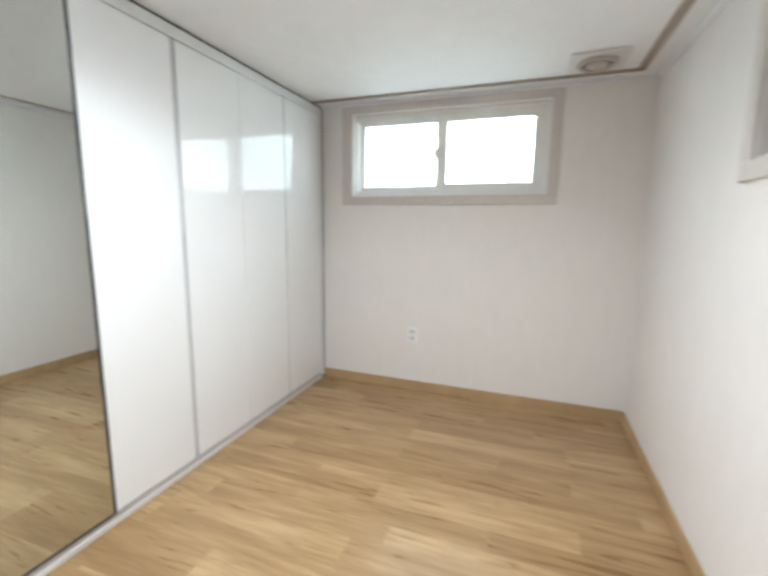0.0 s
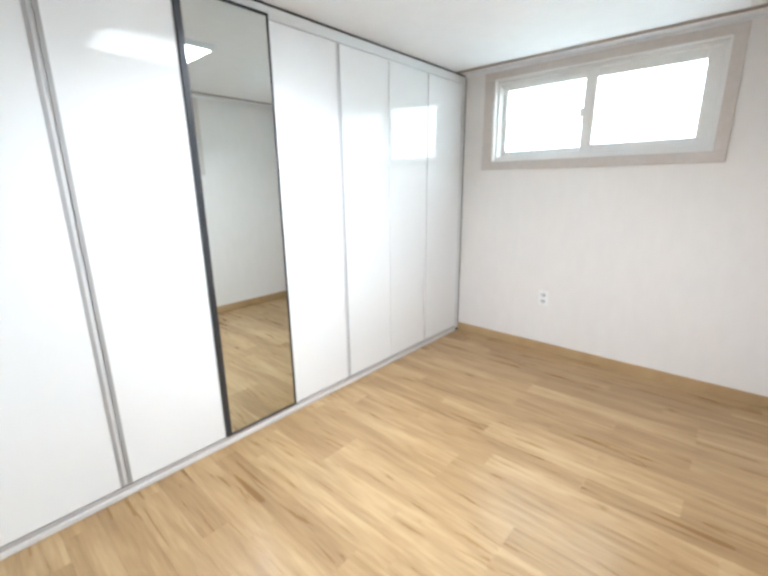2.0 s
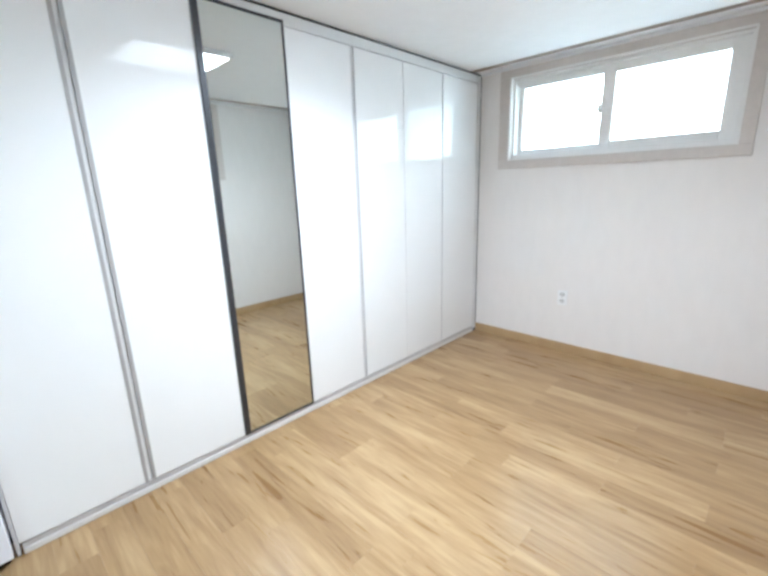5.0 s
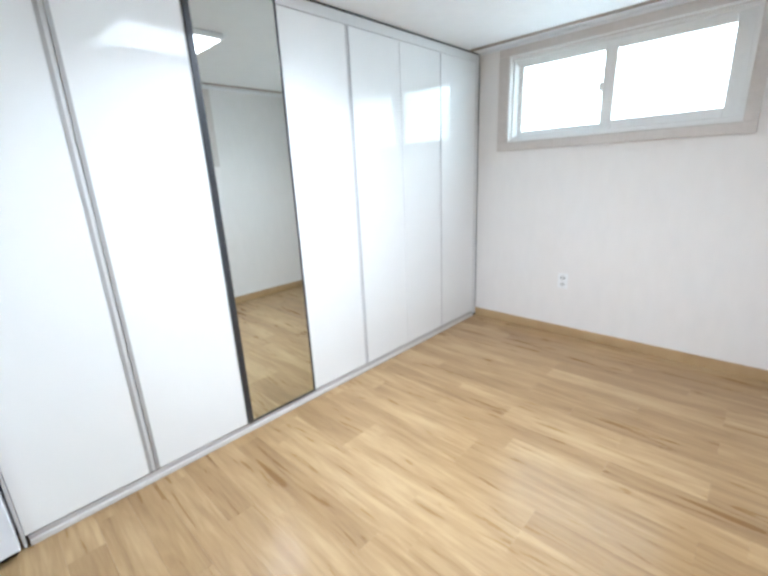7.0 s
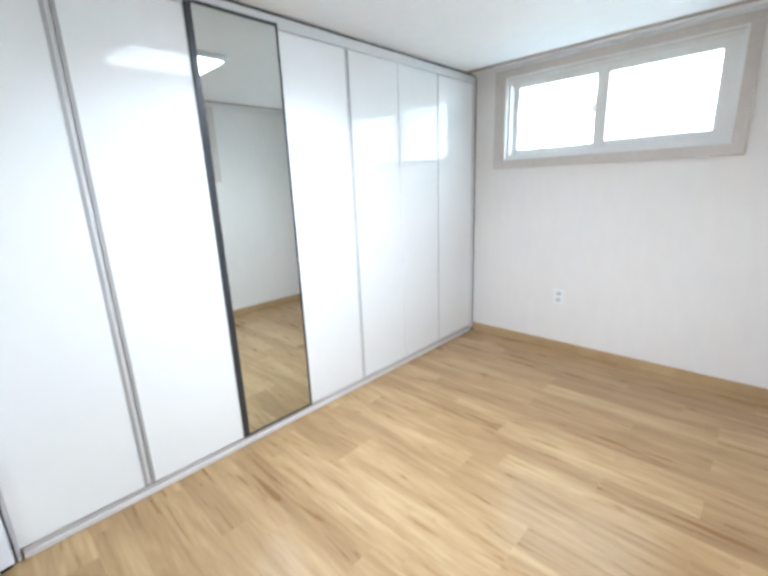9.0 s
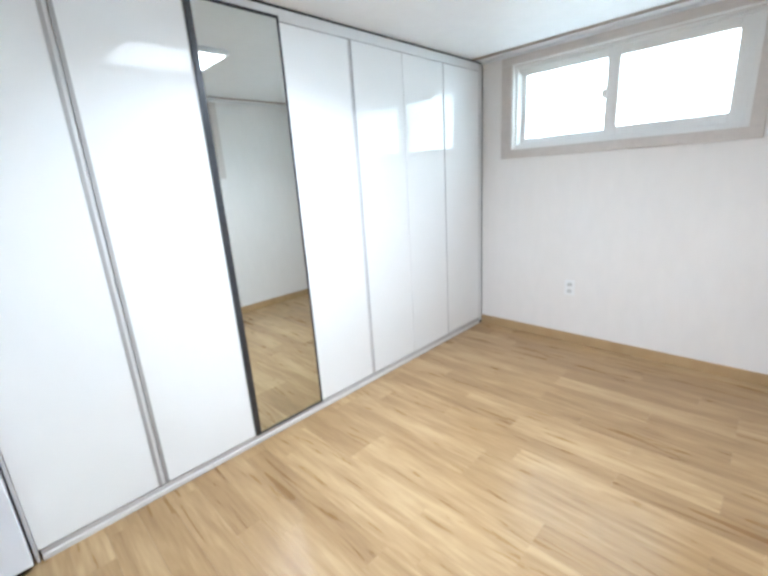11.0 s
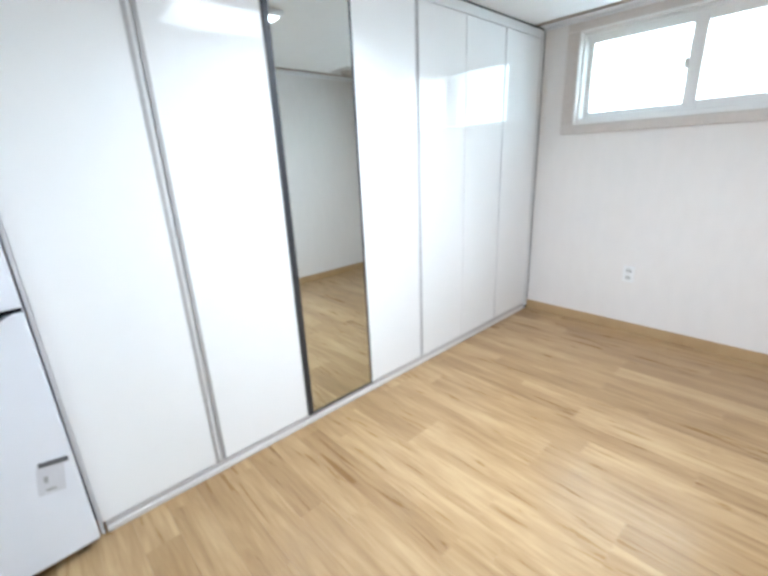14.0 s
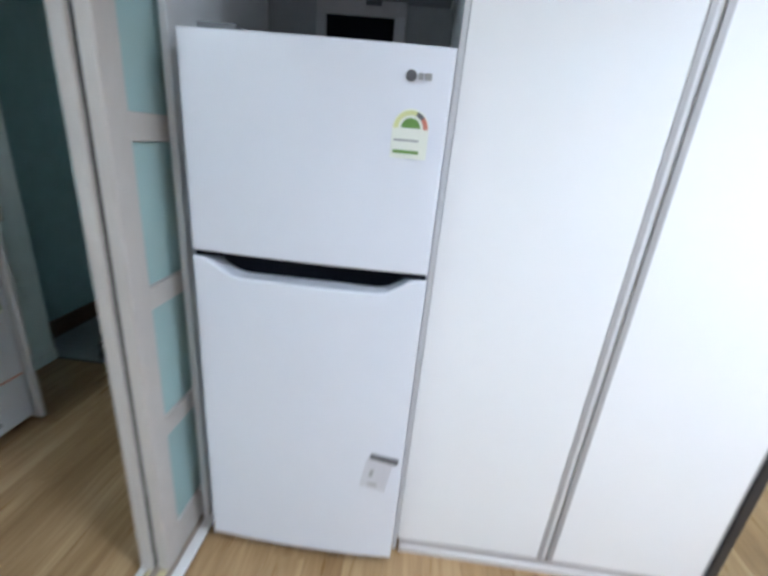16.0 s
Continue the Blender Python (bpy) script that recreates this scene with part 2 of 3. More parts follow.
def part(name, bm, mat, parent=None, label="", smooth=False):
    """Links a bmesh, made in world metres, as one mesh object, under a parent if there is one."""
    if parent:
        bmesh.ops.translate(bm, vec=-origin_of(parent), verts=bm.verts)
    me = bpy.data.meshes.new(name)
    bm.to_mesh(me)
    bm.free()
    me.materials.append(mat)
    if smooth:
        for p in me.polygons:
            p.use_smooth = True
    ob = new(name, me)
    ob.parent = parent
    return tagged(ob, label)


def thing(name, at, label, category, group="", kind=""):
    ob = new(name)
    ob.empty_display_size = 0.1
    ob.location = at
    return tagged(ob, label, category, group, kind)


def setting(name, bm, mat, label, category):
    return tagged(part(name, bm, mat), label, category, kind="structure")


# ---- the room: measures ----
H = 2.2                  # ceiling
RIGHT = 2.273            # right wall
BACK = -3.87             # partition with the sliding doors
LEFT = -0.62             # wall behind the wardrobe

# walls
setting("wall_north", boxed((LEFT - 0.2, 0.262, 0, 0.24, -0.02, H + 0.1), (1.692, RIGHT + 0.3, 0, 0.24, -0.02, H + 0.1), (0.262, 1.692, 0, 0.24, -0.02, 1.508), (0.262, 1.692, 0, 0.24, 2.128, H + 0.1)), WALL, "pale warm grey papered wall around the high window", "wall")
setting("wall_east", boxed((RIGHT, RIGHT + 0.3, -1.262, 0, -0.02, H + 0.1), (RIGHT, RIGHT + 0.3, -5.7, -2.70, -0.02, H + 0.1), (RIGHT, RIGHT + 0.3, -2.70, -1.262, -0.02, 1.515), (RIGHT, RIGHT + 0.3, -2.70, -1.262, 2.128, H + 0.1)), WALL, "pale warm grey papered side wall with a high window", "wall")
setting("wall_west", boxed((LEFT - 0.2, LEFT, -3.905, 0, -0.02, H + 0.1)), WALL, "plain papered wall behind the wardrobe", "wall")
setting("wall_south", boxed((1.55, RIGHT, -3.99, BACK, 0, H), (LEFT, 1.55, -3.99, BACK - 0.035, 2.085, H)), WALL, "pale grey partition beside and over the sliding doors", "wall")

# ceiling with its recessed moulding
G0, G1 = 0.112, 0.157
ceil_bm = boxed(
    (LEFT - 0.1, RIGHT - G1, -5.6, -G1, H, H + 0.06),
    (LEFT - 0.1, RIGHT, -G0, 0, H, H + 0.06),
    (RIGHT - G0, RIGHT, -5.6, -G0, H, H + 0.06),
    (-1.95, LEFT - 0.1, -5.9, -3.7, H, H + 0.06),
    (LEFT - 0.1, RIGHT, -5.9, -5.6, H, H + 0.06))
setting("ceiling", ceil_bm, CEIL, "white papered ceiling with a recessed border", "ceiling")
setting("ceiling_moulding", boxed((LEFT - 0.1, RIGHT - G0 - 0.004, -G1, -G0 - 0.004, H + 0.014, H + 0.05), (RIGHT - G1, RIGHT - G0 - 0.004, -3.86, -G1, H + 0.014, H + 0.05), (LEFT - 0.1, RIGHT - G0 - 0.004, -G0 - 0.004, -G0, H - 0.005, H + 0.05), (RIGHT - G0 - 0.004, RIGHT - G0, -3.86, -G0, H - 0.005, H + 0.05)), GROOVE, "beige moulding strip set into the ceiling", "moulding")
setting("cornice", boxed((0.004, RIGHT, -0.016, 0, H - 0.022, H - 0.001), (RIGHT - 0.016, RIGHT, -3.87, -0.016, H - 0.022, H - 0.001), bevel=0.004), CEIL, "narrow white strip between wall and ceiling", "cornice")

# baseboards
BH = 0.075
setting("baseboard", boxed((0.006, RIGHT, -0.012, 0, 0, BH), bevel=0.003), BASE, "light oak baseboard under the window wall", "baseboard")
setting("baseboard", boxed((RIGHT - 0.012, RIGHT, -3.87, -0.012, 0, BH), bevel=0.003), BASE, "light oak baseboard along the side wall", "baseboard")

# ---- high window over the socket ----
win = thing("window_1", (0.97, 0, 1.45), "white plastic sliding window in a beige wooden surround", "window", kind="structure")
part("casing", boxed((0.182, 1.752, -0.016, 0.004, 1.447, 1.512), (0.182, 1.752, -0.016, 0.004, 2.124, 2.178), (0.182, 0.268, -0.016, 0.004, 1.512, 2.124), (1.686, 1.752, -0.016, 0.004, 1.512, 2.124), bevel=0.004), CASING, win, "beige wood-wrapped surround")
part("bead", boxed((0.268, 1.686, -0.013, 0.0035, 1.512, 1.523), (0.268, 1.686, -0.013, 0.0035, 2.113, 2.124), (0.268, 0.279, -0.013, 0.0035, 1.523, 2.113), (1.675, 1.686, -0.013, 0.0035, 1.523, 2.113), bevel=0.002), PVC, win, "pale inner bead")
part("reveal", boxed((0.264, 1.690, 0.004, 0.06, 1.508, 1.522), (0.264, 1.690, 0.004, 0.06, 2.112, 2.126), (0.264, 0.278, 0.004, 0.06, 1.522, 2.112), (1.676, 1.690, 0.004, 0.06, 1.522, 2.112)), CASING, win)
part("window_frame", boxed(
    (0.264, 1.690, 0.03, 0.16, 1.512, 1.545), (0.264, 1.690, 0.03, 0.16, 2.095, 2.124),
    (0.264, 0.292, 0.03, 0.16, 1.545, 2.095), (1.662, 1.690, 0.03, 0.16, 1.545, 2.095),
    (0.292, 0.92, 0.045, 0.05, 2.07, 2.095), (0.292, 0.92, 0.075, 0.08, 2.06, 2.095), (0.292, 0.92, 0.06, 0.064, 1.545, 1.556), bevel=0.003), PVC, win)


def sash(x0, x1, y, z0, z1, left, right, rail):
    s = part("sash", boxed((x0, x0 + left, y, y + 0.032, z0, z1), (x1 - right, x1, y, y + 0.032, z0, z1), (x0 + left, x1 - right, y, y + 0.032, z0, z0 + rail), (x0 + left, x1 - right, y, y + 0.032, z1 - rail, z1), bevel=0.004), PVC, win)
    p = part("pane", boxed((x0 + left - 0.004, x1 - right + 0.004, y + 0.013, y + 0.018, z0 + rail - 0.004, z1 - rail + 0.004)), PANE, s, "clear glass pane")
    p.visible_shadow = False
    return s


left_sash = sash(0.288, 0.955, 0.105, 1.545, 2.10, 0.040, 0.05, 0.05)
right_sash = sash(0.912, 1.668, 0.062, 1.542, 2.10, 0.078, 0.088, 0.062)
part("latch", boxed((0.895, 0.917, 0.04, 0.066, 1.79, 1.85), (0.899, 0.913, 0.026, 0.044, 1.805, 1.835), bevel=0.004), PVC, right_sash, "small crescent latch")
tagged(part("daylight_backdrop", boxed((-1.0, 3.0, 0.62, 0.64, 1.5, 4.2)), DAYLIGHT), "bright overcast daylight outside the high window", "backdrop", kind="structure")

# ---- window in the side wall ----
win2 = thing("window_2", (RIGHT, -1.95, 1.45), "white plastic sliding window in a deep beige surround", "window", kind="structure")
part("casing", boxed((RIGHT - 0.014, RIGHT + 0.004, -2.76, -1.20, 1.455, 1.518), (RIGHT - 0.014, RIGHT + 0.004, -2.76, -1.20, 2.124, 2.178), (RIGHT - 0.014, RIGHT + 0.004, -1.262, -1.20, 1.518, 2.124), (RIGHT - 0.014, RIGHT + 0.004, -2.76, -2.70, 1.518, 2.124), bevel=0.004), CASING, win2, "beige wood-wrapped surround")
part("reveal", boxed((RIGHT + 0.004, 2.375, -2.698, -1.264, 1.517, 1.528), (RIGHT + 0.004, 2.375, -2.698, -1.264, 2.116, 2.126), (RIGHT + 0.004, 2.375, -1.276, -1.264, 1.528, 2.116), (RIGHT + 0.004, 2.375, -2.698, -2.686, 1.528, 2.116)), CASING, win2)
part("window_frame", boxed((2.37, 2.49, -2.698, -1.264, 1.518, 1.545), (2.37, 2.49, -2.698, -1.264, 2.10, 2.126), (2.37, 2.382, -1.30, -1.264, 1.545, 2.10), (2.40, 2.408, -1.31, -1.264, 1.545, 2.10), (2.43, 2.49, -1.29, -1.264, 1.545, 2.10), (2.37, 2.49, -2.698, -2.67, 1.545, 2.10), bevel=0.003), PVC, win2)
for y0, y1, x in ((-2.02, -1.30, 2.415), (-2.672, -1.965, 2.452)):
    s = part("sash", boxed((x, x + 0.03, y1 - 0.07, y1, 1.545, 2.10), (x, x + 0.03, y0, y0 + 0.07, 1.545, 2.10), (x, x + 0.03, y0 + 0.07, y1 - 0.07, 1.545, 1.605), (x, x + 0.03, y0 + 0.07, y1 - 0.07, 2.04, 2.10), bevel=0.004), PVC, win2)
    p = part("pane", boxed((x + 0.012, x + 0.017, y0 + 0.066, y1 - 0.066, 1.60, 2.044)), PANE, s, "clear glass pane")
    p.visible_shadow = False
bars = thing("window_guard", (2.56, -1.95, 1.45), "grey steel guard bars outside the side window", "window guard")
for z in (1.78, 2.0):
    part("bar", boxed((2.555, 2.567, -2.8, -1.1, z, z + 0.012), bevel=0.003), GREY, bars)
for y in (-2.79, -1.11):
    part("post", boxed((2.553, 2.569, y - 0.012, y + 0.012, 1.45, 2.2), bevel=0.003), GREY, bars)
tagged(part("lightwell_backdrop", boxed((2.95, 2.97, -3.6, -0.2, 0.8, 2.9)), LIGHTWELL), "dim bluish light well outside the side window", "backdrop", kind="structure")


# ---- sockets ----
def socket(at, axis, label):
    s = thing("wall_socket", at, label, "socket", "wall sockets")
    x, y, z = at
    def span(a0, a1, d0, d1, z0, z1):
        return (x + a0, x + a1, y - d1, y - d0, z + z0, z + z1) if axis == "y" else (x - d1, x - d0, y + a0, y + a1, z + z0, z + z1)
    part("cover_plate", boxed(span(-0.037, 0.037, 0, 0.009, -0.06, 0.06), bevel=0.003), SOCKET, s)
    for dz in (0.026, -0.026):
        bm = bmesh.new()
        c = (x, y - 0.0095, z + dz) if axis == "y" else (x - 0.0095, y, z + dz)
        disc(bm, c, 0.0205, 0.003, "Y" if axis == "y" else "X", 32)
        face = part("outlet", bm, PLINTH, s)
        for da in (-0.0095, 0.0095):
            bm = bmesh.new()
            c = (x + da, y - 0.0105, z + dz) if axis == "y" else (x - 0.0105, y + da, z + dz)
            disc(bm, c, 0.0045, 0.0032, "Y" if axis == "y" else "X", 12)
            part("pin_hole", bm, HOLE, face)


socket((0.782, 0, 0.447), "y", "white double wall socket under the high window")
socket((RIGHT, -1.835, 0.53), "x", "white double wall socket on the side wall")

# ---- ceiling vent ----
vent = thing("ceiling_vent", (1.885, -0.345, H), "white square ceiling vent with a round grille", "vent")
part("plate", boxed((1.745, 2.03, -0.49, -0.20, H - 0.014, H - 0.0005), bevel=0.005), PLINTH, vent)
bm = bmesh.new()
ring(bm, (1.885, -0.345, H - 0.023), 0.104, 0.078, -0.020, "Z")
part("ring", bm, VENT_PLASTIC, vent, "raised rim", smooth=True)
# shallow disc in skirting brown, its colour stands in for the shade within the ring
bm = bmesh.new()
disc(bm, (1.885, -0.345, H - 0.0165), 0.080, 0.004, "Z")
part("duct_opening", bm, BROWN, vent, "dark brown disc for the shade inside the rim")
bm = bmesh.new()
disc(bm, (1.885, -0.345, H - 0.030), 0.046, 0.010, "Z", 40, 0.056)
part("valve_disc", bm, VENT_PLASTIC, vent, "round valve disc", smooth=False)
bm = bmesh.new()
disc(bm, (1.885, -0.345, H - 0.0215), 0.010, 0.008, "Z", 16)
part("spindle", bm, GREY, vent)

# ---- ceiling lamp ----
lamp = thing("ceiling_lamp", (1.015, -2.05, H), "flat rectangular white LED ceiling lamp, switched on", "ceiling lamp")
part("housing", boxed((0.765, 1.265, -2.345, -1.755, H - 0.034, H - 0.0005), bevel=0.004), SOCKET, lamp)
part("diffuser", boxed((0.785, 1.245, -2.325, -1.775, H - 0.037, H - 0.033)), LAMP, lamp, "glowing white diffuser")
beam = bpy.data.lights.new("lamp_beam", "AREA")
beam.shape, beam.size, beam.size_y = "RECTANGLE", 0.46, 0.55
beam.energy, beam.spread, beam.color = LAMP_POWER, radians(LAMP_SPREAD), (1.0, 0.99, 0.975)
beam_ob = new("lamp_beam", beam)
beam_ob.parent = lamp
beam_ob.location = (0, 0, -0.039)

# ---- built-in wardrobe ----
DB, DT = 0.05, 2.126      # doors' bottom and top
TH = 0.018


def door_leaf(unit, y0, y1, label=""):
    return part("door", boxed((-TH, 0, y0, y1, DB, DT), bevel=0.0015), GLOSS, unit, label)


def edge_profile(door, y0, y1, mat=ALU):
    part("handle_profile", boxed((-TH, 0.002, y0, y1, DB, DT), bevel=0.001), mat, door, "aluminium grip profile")


def carcass(unit, y0, y1, z0=DB, z1=2.19):
    t = 0.016
    for y in (y0, y1 - t):
        part("side_panel", boxed((-0.6, -0.024, y, y + t, z0, z1)), CARCASS, unit)
    part("back_panel", boxed((-0.6, -0.59, y0 + t, y1 - t, z0, z1)), CARCASS, unit)
    for name, z in (("bottom_panel", z0), ("top_panel", z1 - t), ("shelf", 1.1)):
        part(name, boxed((-0.59, -0.024, y0 + t, y1 - t, z, z + t)), CARCASS, unit)


GROUP = "wardrobe units"
u1 = thing("wardrobe_unit", (-0.3, -0.5, 0), "high-gloss white wardrobe with two closed doors by the window wall", "wardrobe", GROUP)
carcass(u1, -0.972, -0.046)
d = door_leaf(u1, -0.5255, -0.049)
edge_profile(d, -0.5305, -0.5255, ALU_PALE)
door_leaf(u1, -0.9715, -0.5345)

u2 = thing("wardrobe_unit", (-0.3, -1.4, 0), "high-gloss white wardrobe with two closed doors and aluminium grips", "wardrobe", GROUP)
carcass(u2, -1.870, -0.973)
d = door_leaf(u2, -1.405, -0.9755)
edge_profile(d, -1.412, -1.405, ALU_PALE)
part("grip_channel", boxed((-0.03, -0.007, -1.4245, -1.4125, DB, DT)), CARCASS, u2)
d = door_leaf(u2, -1.869, -1.432)
edge_profile(d, -1.432, -1.425, ALU_PALE)

u3 = thing("wardrobe_unit", (-0.3, -2.3, 0), "high-gloss white wardrobe with a full-height dark-framed mirror door", "wardrobe", GROUP)
carcass(u3, -2.797, -1.871)
m0, m1, mz0, mz1 = -2.322, -1.872, 0.046, 2.152
mirror_door = part("mirror_door", boxed((-TH, -0.003, m0 + 0.004, m1 - 0.004, mz0 + 0.004, mz1 - 0.004)), CARCASS, u3)
part("mirror_glass", boxed((-0.003, 0.001, m0 + 0.028, m1 - 0.010, mz0 + 0.010, mz1 - 0.014)), MIRROR, mirror_door, "tall clear mirror")
part("frame_stile", boxed((-TH, 0.007, m0, m0 + 0.028, mz0, mz1), bevel=0.002), DARK, mirror_door, "dark bronze grip stile")
part("frame_stile", boxed((-TH, 0.005, m1 - 0.010, m1, mz0, mz1), bevel=0.0015), DARK, mirror_door, "dark bronze stile")
part("frame_rail", boxed((-TH, 0.004, m0 + 0.028, m1 - 0.010, mz0, mz0 + 0.010), bevel=0.0015), DARK, mirror_door, "dark bronze rail")
part("frame_rail", boxed((-TH, 0.004, m0 + 0.028, m1 - 0.010, mz1 - 0.014, mz1), bevel=0.0015), DARK, mirror_door, "dark bronze rail")
part("grip_channel", boxed((-0.023, -0.006, -2.8035, -2.7875, DB, DT)), CARCASS, u3)
d = door_leaf(u3, -2.772, -2.330)
edge_profile(d, -2.787, -2.772)
part("handle_profile", boxed((-TH, 0.001, -2.330, -2.325, DB, DT)), ALU, d, "aluminium edge")

u4 = thing("wardrobe_unit", (-0.3, -3.0, 0), "narrow high-gloss white wardrobe with one closed door beside the fridge", "wardrobe", GROUP)
carcass(u4, -3.2585, -2.799)
d = door_leaf(u4, -3.2575, -2.818)
edge_profile(d, -2.818, -2.804)

# fridge housing: two side panels, the cupboard over it, back
housing = thing("fridge_housing", (-0.3, -3.57, 0), "white melamine housing round the fridge with an open niche above", "cabinet")
part("side_panel", boxed((-0.6, 0.0, -3.270, -3.2595, 0, 2.19), bevel=0.001), CARCASS, housing)
part("side_panel", boxed((-0.6, 0.0, -3.903, -3.885, 0, 2.19), bevel=0.001), CARCASS, housing)
part("back_panel", boxed((-0.6, -0.59, -3.885, -3.270, 0, 2.19)), GREYBOARD, housing, "grey backboard")
part("edge_strip", boxed((-0.001, 0.003, -3.2705, -3.2590, 0.02, 2.126), bevel=0.0008), ALU_PALE, housing, "grey edge strip")
upper = thing("upper_cupboard", (-0.3, -3.57, 1.64), "high-gloss white cupboard hung over the fridge niche", "cabinet")
part("side_panel", boxed((-0.585, -0.022, -3.884, -3.8705, 1.648, 2.185)), CARCASS, upper)
part("side_panel", boxed((-0.585, -0.022, -3.284, -3.271, 1.648, 2.185)), CARCASS, upper)
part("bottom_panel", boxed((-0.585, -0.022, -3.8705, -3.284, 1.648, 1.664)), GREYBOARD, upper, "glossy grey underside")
part("top_panel", boxed((-0.585, -0.022, -3.8705, -3.284, 2.169, 2.185)), CARCASS, upper)
part("back_panel", boxed((-0.585, -0.575, -3.8705, -3.284, 1.664, 2.169)), CARCASS, upper)
part("door", boxed((-TH, 0, -3.884, -3.2725, 1.646, DT), bevel=0.0015), GLOSS, upper)

# filler strips and plinth
tagged(part("top_filler", boxed((-TH, -0.001, -3.903, -0.046, 2.154, 2.186), (-TH, -0.001, -1.871, -0.046, 2.131, 2.154), (-TH, -0.001, -3.903, -2.323, 2.131, 2.154), bevel=0.0008), CARCASS), "white filler strip over the wardrobe doors", "filler strip")
# black boxes fill the open gap: its shade is put into their colour
tagged(part("shadow_gap", boxed((-0.5, -0.006, -3.903, 0, 2.187, 2.1995), (-0.05, -0.004, -0.0455, 0, 2.17, 2.187)), SEAL), "black strip standing in for the shade between wardrobe and ceiling", "gap strip")
tagged(part("end_filler", boxed((-0.05, 0.003, -0.0445, -0.0105, 0.022, 2.184), bevel=0.001), CARCASS), "white end post between wardrobe and wall", "filler post")
tagged(part("end_seal", boxed((-0.05, 0.005, -0.0100, -0.0005, 0.076, 2.186)), LOGO), "dark grey sealant joint at the wall", "sealant")
plinth = thing("wardrobe_plinth", (-0.02, -1.6, 0), "white plinth under the wardrobe with a grey aluminium strip", "plinth")
part("board", boxed((-0.08, 0.007, -3.2505, -0.0475, 0, 0.022), bevel=0.002), STRIP, plinth)
part("strip", boxed((-0.06, -0.003, -3.2505, -0.0475, 0.022, 0.044)), STRIP_DARK, plinth, "brushed aluminium strip")
part("end_foot", boxed((-0.04, 0.004, -0.044, -0.006, 0, 0.021), bevel=0.001), SEAL, plinth, "black foot")

# distribution box at the back of the niche
dbox = thing("distribution_box", (-0.57, -3.565, 1.41), "white electrical distribution box with a dark window", "fuse box")
part("cover", boxed((-0.59, -0.545, -3.71, -3.42, 1.455, 1.490), (-0.59, -0.545, -3.71, -3.42, 1.602, 1.646), (-0.59, -0.545, -3.71, -3.678, 1.490, 1.602), (-0.59, -0.545, -3.456, -3.42, 1.490, 1.602), bevel=0.003), GREY_BOX, dbox)
part("window", boxed((-0.588, -0.556, -3.680, -3.454, 1.488, 1.604)), BLACK, dbox, "dark tinted window")
part("latch", boxed((-0.546, -0.538, -3.55, -3.50, 1.63, 1.644), bevel=0.002), LOGO, dbox)
for y in (-3.70, -3.47):
    part("bracket", boxed((-0.589, -0.56, y, y + 0.04, 1.42, 1.455)), GREY, dbox)

# ---- fridge ----
fridge = thing("fridge", (-0.22, -3.553, 0), "white two-door fridge with a black recessed grip", "fridge")
FY0, FY1 = -3.828, -3.276


def bowed(bm, x_front, amount):
    """Cuts the front into strips and bows it outwards."""
    for k in range(1, 12):
        y = FY0 + (FY1 - FY0) * k / 12
        bmesh.ops.bisect_plane(bm, geom=list(bm.verts) + list(bm.edges) + list(bm.faces), plane_co=(0, y, 0), plane_no=(0, 1, 0))
    mid, half = (FY0 + FY1) / 2, (FY1 - FY0) / 2
    for v in bm.verts:
        if v.co.x > x_front - 0.02:
            v.co.x += amount * (1 - ((v.co.y - mid) / half) ** 2)
    return bm


part("body", boxed((-0.5, 0.018, FY0 + 0.004, FY1 - 0.004, 0.035, 1.395), bevel=0.006), FRIDGE, fridge)
part("freezer_door", bowed(prism_x([(FY0, 0.958), (FY1, 0.958), (FY1, 1.41), (FY0, 1.41)], 0.022, 0.072, 0.006), 0.072, 0.010), FRIDGE, fridge, "upper white door")
notch = [(FY1, 0.944), (-3.300, 0.944), (-3.322, 0.936), (-3.345, 0.921), (-3.366, 0.908), (-3.392, 0.903), (-3.712, 0.903), (-3.738, 0.908), (-3.759, 0.921), (-3.782, 0.936), (-3.804, 0.944), (FY0, 0.944)]
part("fridge_door", bowed(prism_x([(FY0, 0.05), (FY1, 0.05)] + notch, 0.022, 0.072, 0.005), 0.072, 0.010), FRIDGE, fridge, "lower white door")
part("grip_recess", boxed((0.018, 0.028, FY0 + 0.004, FY1 - 0.004, 0.89, 0.962), (0.028, 0.064, FY0 + 0.003, FY1 - 0.003, 0.9445, 0.957)), BLACK, fridge, "black grip recess")
part("base_grille", boxed((-0.45, 0.030, FY0 + 0.01, FY1 - 0.01, 0.012, 0.048), bevel=0.003), BLACK, fridge, "black base")
for y in (FY0 + 0.05, FY1 - 0.05):
    for x in (-0.42, 0.0):
        bm = bmesh.new()
        disc(bm, (x, y, 0.0075), 0.018, 0.015, "Z", 20)
        part("foot", bm, BLACK, fridge)
part("hinge_cover", boxed((-0.06, 0.05, FY0 + 0.03, FY0 + 0.115, 1.4105, 1.426), bevel=0.005), LOGO, fridge, "dark grey hinge cover")
FX = 0.0798
bm = bmesh.new()
disc(bm, (FX, -3.357, 1.356), 0.0105, 0.002, "X", 24)
part("badge", bm, LOGO, fridge, "small grey round badge")
part("badge_bar", boxed((FX - 0.002, FX + 0.0005, -3.343, -3.334, 1.350, 1.362)), GREY, fridge)
